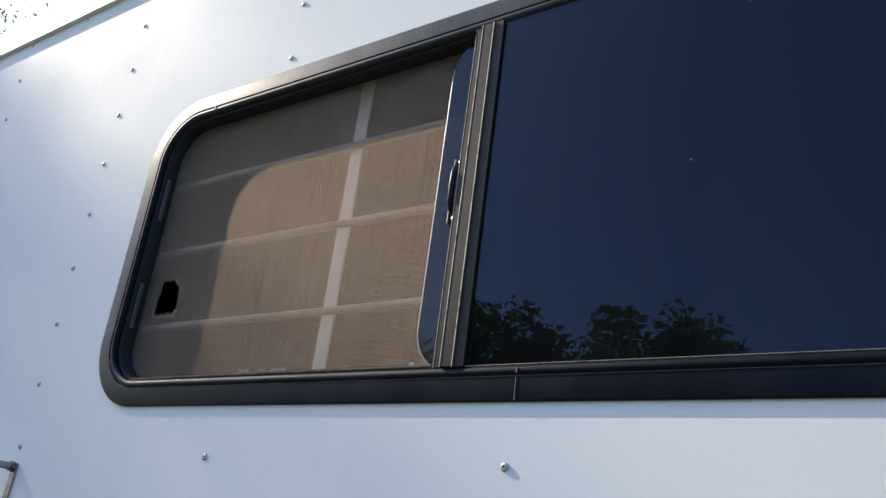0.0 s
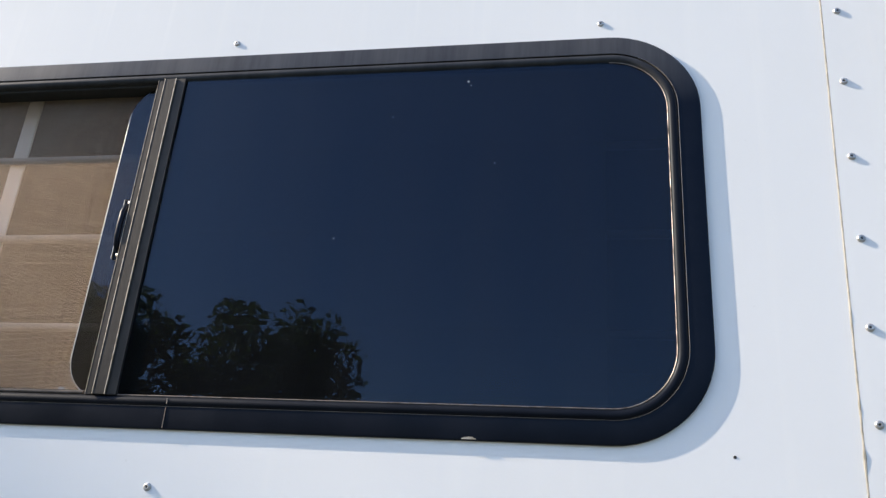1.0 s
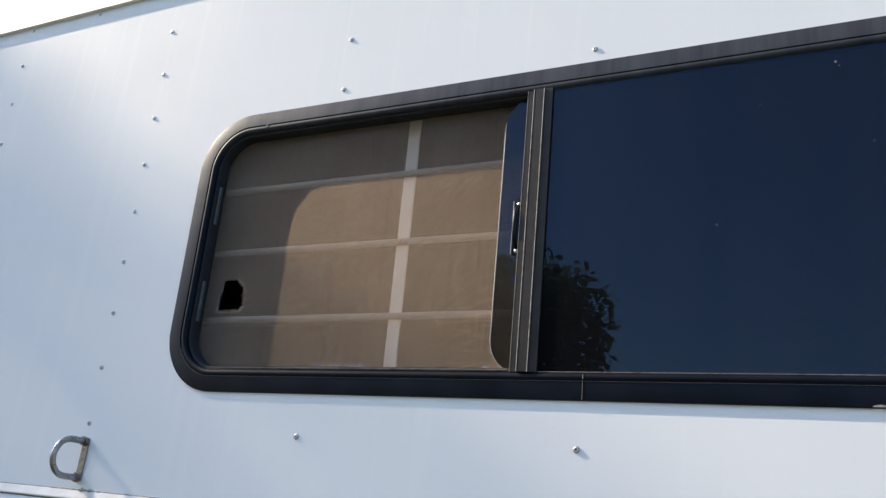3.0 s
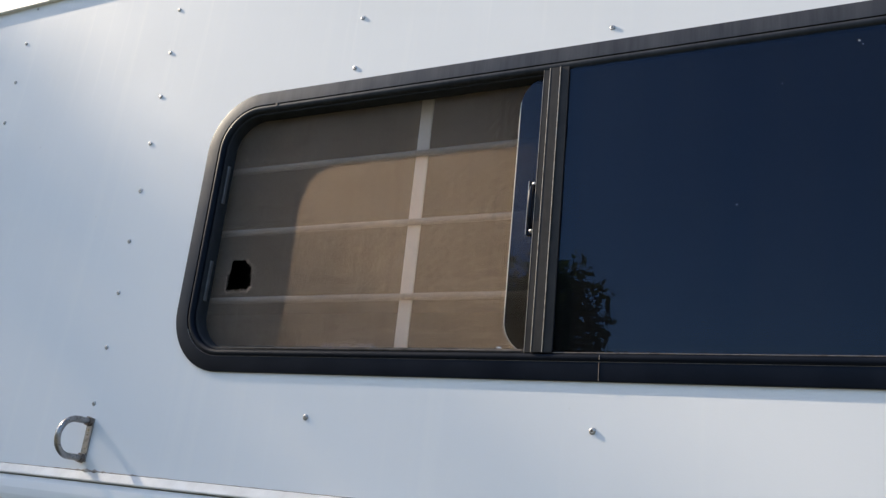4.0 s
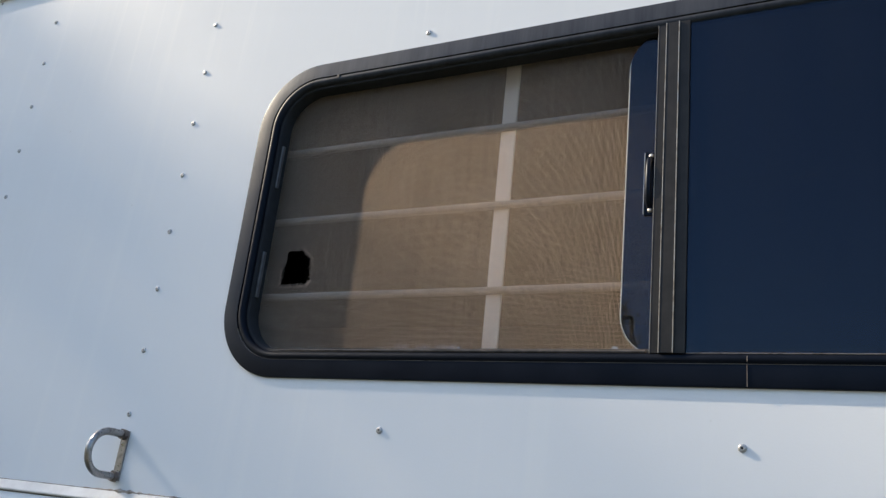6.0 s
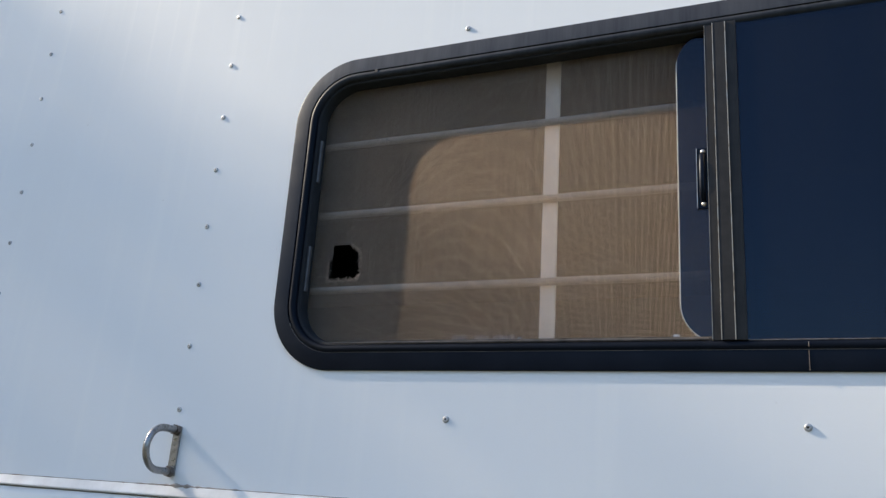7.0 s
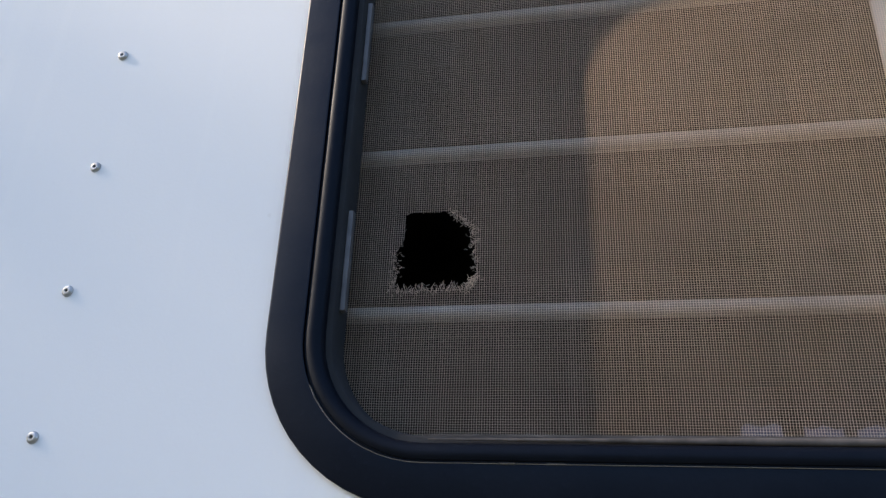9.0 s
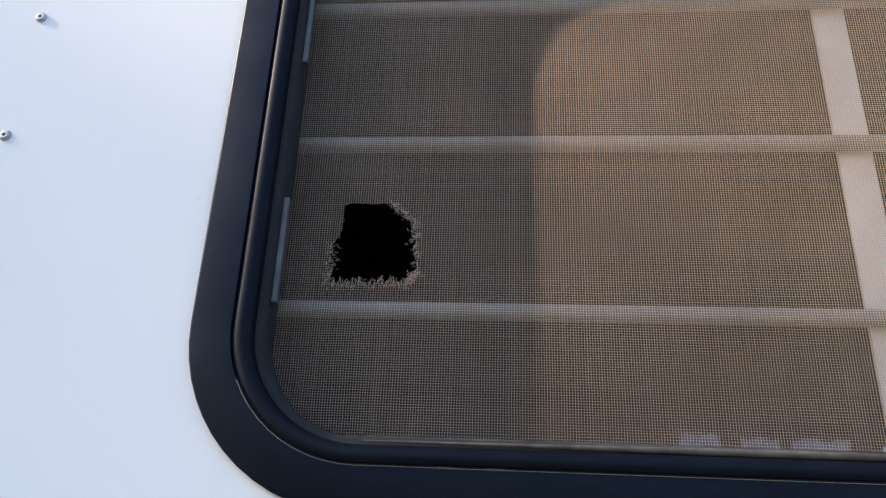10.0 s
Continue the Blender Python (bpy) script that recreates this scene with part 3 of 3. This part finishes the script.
def build_screen():
    """Woven screen: every thread is real, cut and frayed round the hole."""
    rng = random.Random(7)
    verts, faces = [], []
    Y, R, P = 0.0216, 0.000146, 0.00148

    def thread(points, radius):
        first = len(verts)
        for i, (x, y, z) in enumerate(points):
            a = points[max(i - 1, 0)]
            b = points[min(i + 1, len(points) - 1)]
            d = Vector((b[0] - a[0], b[1] - a[1], b[2] - a[2])).normalized()
            out = Vector((0, 1, 0))
            out = (out - d * out.dot(d)).normalized()
            side = d.cross(out)
            for k in range(5):
                w = 2 * math.pi * k / 5
                v = Vector((x, y, z)) + (out * math.cos(w) + side * math.sin(w)) * radius
                verts.append(tuple(v))
        for i in range(len(points) - 1):
            for k in range(5):
                p, q = first + 5 * i + k, first + 5 * i + (k + 1) % 5
                faces.append((p, q, q + 5, p + 5))

    def sag(x, z):
        return 0.0008 * noise.noise((x * 5, 3.3, z * 5)) + 0.0002 * noise.noise((x * 30, 1, z * 30))

    def bend(x, z, k):
        loose = 1.0 + 2.2 * max(0.0, min(1.0, (-0.565 - x) / 0.05))
        return 0.0002 * noise.noise((x * 4, k, z * 4)) + 0.00014 * loose * noise.noise((x * 60, k, z * 60)) + 0.00007 * noise.noise((x * 170, k + 5, z * 170))

    def run(axis, c, a, b, off):
        steps = max(2, int(abs(b - a) / 0.007))
        pts = []
        for i in range(steps + 1):
            s = a + (b - a) * i / steps
            x, z = (c, s) if axis == 'x' else (s, c)
            w = bend(x, z, 11.0 if axis == 'x' else 23.0)
            x, z = (x + w, z) if axis == 'x' else (x, z + w)
            pts.append((x, Y + off + sag(x, z), z))
        return pts

    def fray(axis, c, s, way, length):
        pts, x, z = [], *((c, s) if axis == 'x' else (s, c))
        dx, dz = (0, way) if axis == 'x' else (way, 0)
        y = Y
        for i in range(4):
            pts.append((x, y + sag(x, z), z))
            dx, dz = dx + rng.uniform(-0.45, 0.45), dz + rng.uniform(-0.45, 0.45)
            k = length / 3 / math.hypot(dx, dz)
            x, z, y = x + dx * k, z + dz * k, y - rng.uniform(-0.0003, 0.0007)
        thread(pts, R * 1.1)

    x0, x1, z0, z1 = WX0 + 0.029, -0.052, WZ0 + 0.029, WZ1 - 0.029
    edges = loop(0.0287, 16)

    def limits(axis, c):
        got = []
        for (ax, az), (bx, bz) in zip(edges, edges[1:] + edges[:1]):
            p, q, r, s = (ax, bx, az, bz) if axis == 'x' else (az, bz, ax, bx)
            if (p - c) * (q - c) < 0:
                got.append(r + (s - r) * (c - p) / (q - p))
        return (min(got), max(got)) if len(got) > 1 else None

    for axis, lo, hi in (('x', x0, x1), ('z', z0, z1)):
        c = lo + 0.0006
        while c < hi:
            ends = limits(axis, c)
            if ends:
                a, b = ends
                if axis == 'z':
                    b = min(b, x1)
                off, r = (-0.00006, R * 1.08) if axis == 'x' else (0.00006, R * 0.90)
                r *= rng.uniform(0.86, 1.14)
                cut = crossings(axis, c)
                if cut and cut[1] - cut[0] > 0.002:
                    lo_cut, hi_cut = cut[0] + rng.uniform(-0.0006, 0.0008), cut[1] + rng.uniform(-0.0008, 0.0006)
                    thread(run(axis, c, a, lo_cut, off), r)
                    thread(run(axis, c, hi_cut, b, off), r)
                    if axis == 'x':
                        fray(axis, c, lo_cut, 1, rng.uniform(0.001, 0.0055))
                        if rng.random() < 0.5:
                            fray(axis, c + 0.0005, lo_cut - 0.001, 1, rng.uniform(0.002, 0.0045))
                    if axis == 'z' and c > 1.953 and rng.random() < 0.8:
                        fray(axis, c, hi_cut, -1, rng.uniform(0.001, 0.0035))
                    if axis == 'z' and c < 1.934 and rng.random() < 0.8:
                        fray(axis, c, hi_cut, -1, rng.uniform(0.001, 0.005))
                    if axis == 'z' and 1.94 < c and rng.random() < 0.3:
                        fray(axis, c, lo_cut, 1, rng.uniform(0.0008, 0.002))
                else:
                    thread(run(axis, c, a, b, off), r)
            c += P + rng.uniform(-0.00007, 0.00007)
    # loose fluff of broken fibre round the tear
    for i in range(330):
        a, b = rng.choice(list(zip(HOLE, HOLE[1:] + HOLE[:1]))[1:6])
        s = rng.random()
        x, z = a[0] + (b[0] - a[0]) * s + rng.gauss(0, 0.0016), a[1] + (b[1] - a[1]) * s + rng.gauss(0, 0.0016)
        w = rng.uniform(0, 6.28)
        dx, dz, y = math.cos(w), math.sin(w), Y - rng.uniform(0.0003, 0.0012)
        pts = []
        for k in range(4):
            pts.append((x, y + sag(x, z), z))
            w += rng.uniform(-0.8, 0.8)
            step = rng.uniform(0.0004, 0.0011)
            x, z, y = x + math.cos(w) * step, z + math.sin(w) * step, y - rng.uniform(-0.0002, 0.0004)
        thread(pts, R * rng.uniform(0.7, 1.25))
    me = bpy.data.meshes.new("insect_screen")
    me.from_pydata(verts, [], faces)
    me.materials.append(THREAD)
    for p in me.polygons:
        p.use_smooth = True
    ob = new("insect_screen", me)
    ob.parent = window
    tagged(ob, "dusty woven insect screen with a torn frayed hole", kind="stuff")


build_screen()
out_of_square(window)


def build_grille():
    g = tagged(base("window_grille", (0, 0.042, 1.7985)), "pale painted rod grille fixed behind the insect screen", "grille")
    for z in (1.918, 2.0340, 2.147):
        bm = tube([(-0.715, 0.0, z - 1.80), (-0.4, 0.0, z - 1.80), (0.0, 0.0, z - 1.80), (0.59, 0.0, z - 1.80)], 0.0052, 14)
        part("rod", bm, ROD, g, "round horizontal rod", True)
        for x in (-0.703, 0.578):
            part("fixing_lug", boxed(x - 0.012, x + 0.012, -0.0008, 0.007, z - 1.812, z - 1.788, bevel=0.001), ROD, g)
    part("flat_bar", boxed(-0.3155, -0.2945, 0.0040, 0.0070, -0.012, 0.478, bevel=0.0006), STRAP, g, "pale upright flat bar")
    out_of_square(g)
    return g


build_grille()


def build_handle():
    h = tagged(base("grab_handle", (-0.822, 0.0, 1.6775)), "weathered steel D-shaped grab handle bolted to the white wall", "handle")
    path = [(0, -0.003, 0.0285), (0, -0.012, 0.0287), (0, -0.028, 0.0287)]
    path += [(0, -0.030 - 0.0285 * math.sin(radians(a)), 0.0287 * math.cos(radians(a))) for a in range(10, 171, 10)]
    path += [(0, -0.028, -0.0287), (0, -0.012, -0.0287), (0, -0.003, -0.0285)]
    part("bow", tube(path, 0.0056, 12, flat=0.85), STEEL, h, "bent steel bow", True)
    part("back_plate", boxed(-0.0065, 0.0065, -0.0030, -0.0001, -0.034, 0.034, bevel=0.0008), STEEL, h, "flat steel back plate")
    for z in (0.0285, -0.0285):
        bm = tube([(0, -0.0030, z), (0, -0.0095, z)], 0.0078, 6)
        part("nut", bm, RUST, h, "rusty hexagon nut")
    return h


build_handle()


def build_marker_lamp():
    """Small oval lamp beside the lapped sheet, bedded in uneven sealant."""
    lamp = tagged(base("marker_lamp", (0.846, -0.0016, 2.262)), "small oval lamp with tan rim bedded in sealant", "lamp")

    def oval(bm, a, b, y, wobble=0.0):
        ring = []
        for k in range(36):
            w = 2 * math.pi * k / 36
            g = 1 + wobble * noise.noise((3 * math.cos(w), y * 900, 3 * math.sin(w)))
            ring.append(bm.verts.new((a * g * math.cos(w), y, b * g * math.sin(w))))
        return ring

    def shell(name, rings, mat, label="", wobble=0.0):
        bm = bmesh.new()
        rows = [oval(bm, a, b, y, wobble) for a, b, y in rings]
        for p, q in zip(rows, rows[1:]):
            for k in range(36):
                bm.faces.new((p[k], p[(k + 1) % 36], q[(k + 1) % 36], q[k]))
        bm.faces.new(rows[0][::-1]), bm.faces.new(rows[-1])
        part(name, bm, mat, lamp, label, True)
    shell("sealant_bed", [(0.0520, 0.0600, 0.0), (0.0515, 0.0590, -0.0012), (0.0480, 0.0540, -0.0022)], SEALANT, "lumpy aged sealant", 0.06)
    shell("rim", [(0.0470, 0.0525, -0.0020), (0.0470, 0.0525, -0.0100), (0.0445, 0.0500, -0.0135), (0.0410, 0.0465, -0.0135), (0.0400, 0.0455, -0.0105)], TAN, "weathered tan rim")
    shell("lens", [(0.0398, 0.0453, -0.0107), (0.0390, 0.0440, -0.0160), (0.0320, 0.0370, -0.0235), (0.0170, 0.0200, -0.0275)], RUBBER, "dark lens")


build_marker_lamp()


def build_scraps():
    for x, w, h, m in ((-0.4235, 0.0205, 0.0120, BLUE_TAPE), (-0.392, 0.019, 0.0112, BLUE_TAPE), (-0.3663, 0.029, 0.0112, BLUE_TAPE)):
        bm = bmesh.new()
        n = 6
        top, bot = [], []
        for i in range(n + 1):
            x_ = x + w * i / n
            y_ = 0.0290 + 0.0006 * math.sin(i * 2.1 + x * 50)
            bot.append((x_, y_, WZ0 + 0.0405))
            top.append((x_, y_ + 0.0008, WZ0 + 0.0405 + h + 0.0012 * math.sin(i * 1.7 + x * 90)))
        f = [[bm.verts.new((p[0], p[1] + d, p[2])) for p in row] for d in (0, 0.0006) for row in (bot, top)]
        for i in range(n):
            bm.faces.new((f[0][i], f[0][i + 1], f[1][i + 1], f[1][i]))
            bm.faces.new((f[2][i], f[3][i], f[3][i + 1], f[2][i + 1]))
            bm.faces.new((f[1][i], f[1][i + 1], f[3][i + 1], f[3][i]))
            bm.faces.new((f[0][i + 1], f[0][i], f[2][i], f[2][i + 1]))
        tagged(part("tape_scrap", bm, m), "faded bluish tape scrap behind the insect screen", "tape")


def build_ledge_scraps():
    z = WZ0 + 0.0404 + 0.0010
    for x, w, h, tip in ((-0.3275, 0.0042, 0.0048, 0.95), (-0.1380, 0.0070, 0.0050, 0.9), (-0.1135, 0.0050, 0.0030, 0.25)):
        bm = bmesh.new()
        outline = [(x, z), (x + w, z), (x + w, z + h * tip), (x + 0.35 * w, z + h), (x, z + h * 0.93)]
        front = [bm.verts.new((px, 0.0140 + 0.12 * (pz - z), pz)) for px, pz in outline]
        back = [bm.verts.new((px, 0.0145 + 0.12 * (pz - z), pz)) for px, pz in outline]
        bm.faces.new(front), bm.faces.new(back[::-1])
        for i in range(5):
            bm.faces.new((front[i], front[(i + 1) % 5], back[(i + 1) % 5], back[i]))
        tagged(part("paper_scrap", bm, WHITE_PAPER), "torn white paper scrap standing on the window sill", "paper")


build_scraps()
build_ledge_scraps()


# ---- ground and trees ----
bm = bmesh.new()
bmesh.ops.create_grid(bm, x_segments=2, y_segments=2, size=600)
tagged(part("ground", bm, EARTH), "dry ground with short worn grass", "ground", kind="structure")


def build_tree(place, height, spread, seed, leaves=16000, size=0.085, low=0.36):
    """Trunk, limbs to every clump, and a crown of leafy clumps with gaps between them."""
    rng = random.Random(seed)
    tree = tagged(base("tree", place), "leafy green tree with an uneven open crown", "tree", "trees round the trailer")
    bm = bmesh.new()
    fork = height * low
    trunk = [(rng.uniform(-0.06, 0.06) * i, rng.uniform(-0.06, 0.06) * i, fork * i / 4) for i in range(5)]
    tube(trunk, [0.15 * height / 6 * (1 - 0.1 * i) for i in range(5)], 10, bm)
    lumps = []
    middle, half = (height + fork) / 2, (height - fork) / 2
    for k in range(44):
        z = -0.9 + 1.8 * (k + 0.5) / 44
        a = k * 2.39996 + rng.uniform(-0.3, 0.3)
        out = math.sqrt(max(0.0, 1 - z * z)) * rng.uniform(0.55, 1.0)
        r = rng.uniform(0.20, 0.34) * spread
        c = Vector((math.cos(a) * out * (spread - r * 0.8), math.sin(a) * out * (spread - r * 0.8), middle + z * (half - r * 0.55)))
        lumps.append((c, r))
        start = Vector(trunk[-1]) + Vector((0, 0, 0.05))
        way = [start.lerp(c, s) + Vector((rng.uniform(-1, 1), rng.uniform(-1, 1), rng.uniform(-0.5, 1))) * 0.10 * (0 < s < 1) for s in (0, 0.35, 0.7, 1)]
        tube(way, [0.05, 0.036, 0.02, 0.008], 5, bm)
    for k in range(10):
        lumps.append((Vector((rng.uniform(-0.4, 0.4) * spread, rng.uniform(-0.4, 0.4) * spread, middle + rng.uniform(-0.4, 0.5) * half)), 0.36 * spread))
    part("trunk", bm, BARK, tree, "", True)
    verts, faces = [], []
    weights = [r * r for _, r in lumps]
    picks = rng.choices(range(len(lumps)), weights, k=leaves)
    for i in picks:
        c, r = lumps[i]
        d = Vector((rng.gauss(0, 1), rng.gauss(0, 1), rng.gauss(0, 0.8))).normalized()
        p = c + d * r * rng.random() ** 0.4 * (0.85 + 0.5 * noise.noise(d * 2.3 + c))
        u = Vector((rng.gauss(0, 1), rng.gauss(0, 1), rng.gauss(0, 1))).normalized()
        v = u.orthogonal().normalized()
        s = size * rng.uniform(0.6, 1.3)
        k = len(verts)
        verts += [tuple(p - u * s), tuple(p + v * s * 0.42 + u.cross(v) * s * 0.12), tuple(p + u * s), tuple(p - v * s * 0.42 + u.cross(v) * s * 0.12)]
        faces += [(k, k + 1, k + 2), (k, k + 2, k + 3)]
    me = bpy.data.meshes.new("crown")
    me.from_pydata(verts, [], faces)
    me.materials.append(LEAF)
    crown = new("crown", me)
    crown.parent = tree
    return tree


build_tree((-8.9, -13.5, 0), 7.5, 2.1, 3, 7500, 0.11)
build_tree((-5.48, -13.5, 0), 6.95, 2.25, 5, 7500, 0.11)
build_tree((-12.6, -12.4, 0), 6.6, 2.4, 8)
build_tree((-17.0, -12.5, 0), 6.8, 2.8, 9)
# unseen tree, added so its crown shades the wall's lower left
build_tree((-17.88, -2.70, 0), 13.38, 2.6, 1, 40000, 0.09, 0.277)
build_tree((-19.6, 7.6, 0), 14.6, 3.9, 11, 3000, 0.08)
build_tree((-27.0, 8.0, 0), 13.0, 4.2, 13, 14000, 0.14)

def build_added_woods():
    """Unseen belt of low far woods all round, leaf clumps added to block low sky."""
    rng = random.Random(40)
    verts, faces = [], []
    for k in range(150):
        a = 2 * math.pi * (k + rng.uniform(-0.3, 0.3)) / 150
        d = rng.uniform(44, 58)
        top = d * math.tan(radians(rng.uniform(7.5, 11.0)))
        c = Vector((math.cos(a) * d, math.sin(a) * d, 0))
        for i in range(190):
            u = Vector((rng.gauss(0, 1), rng.gauss(0, 1), rng.gauss(0, 1))).normalized()
            v = u.orthogonal().normalized()
            h = rng.random()
            wide = 2.6 * math.sqrt(max(0.05, 1 - (2 * h - 0.9) ** 2 * 0.9))
            p = c + Vector((rng.gauss(0, 0.6) * wide, rng.gauss(0, 0.6) * wide, h * top))
            s = rng.uniform(0.35, 0.75)
            n0 = len(verts)
            verts += [tuple(p - u * s), tuple(p + v * s * 0.6), tuple(p + u * s), tuple(p - v * s * 0.6)]
            faces.append((n0, n0 + 1, n0 + 2, n0 + 3))
    me = bpy.data.meshes.new("far_woods")
    me.from_pydata(verts, [], faces)
    me.materials.append(LEAF)
    tagged(new("far_woods", me), "unseen belt of far woods, added to block the low sky", "woods", kind="stuff")


build_added_woods()

# ---- rivets last ----
build_rivets(wall)
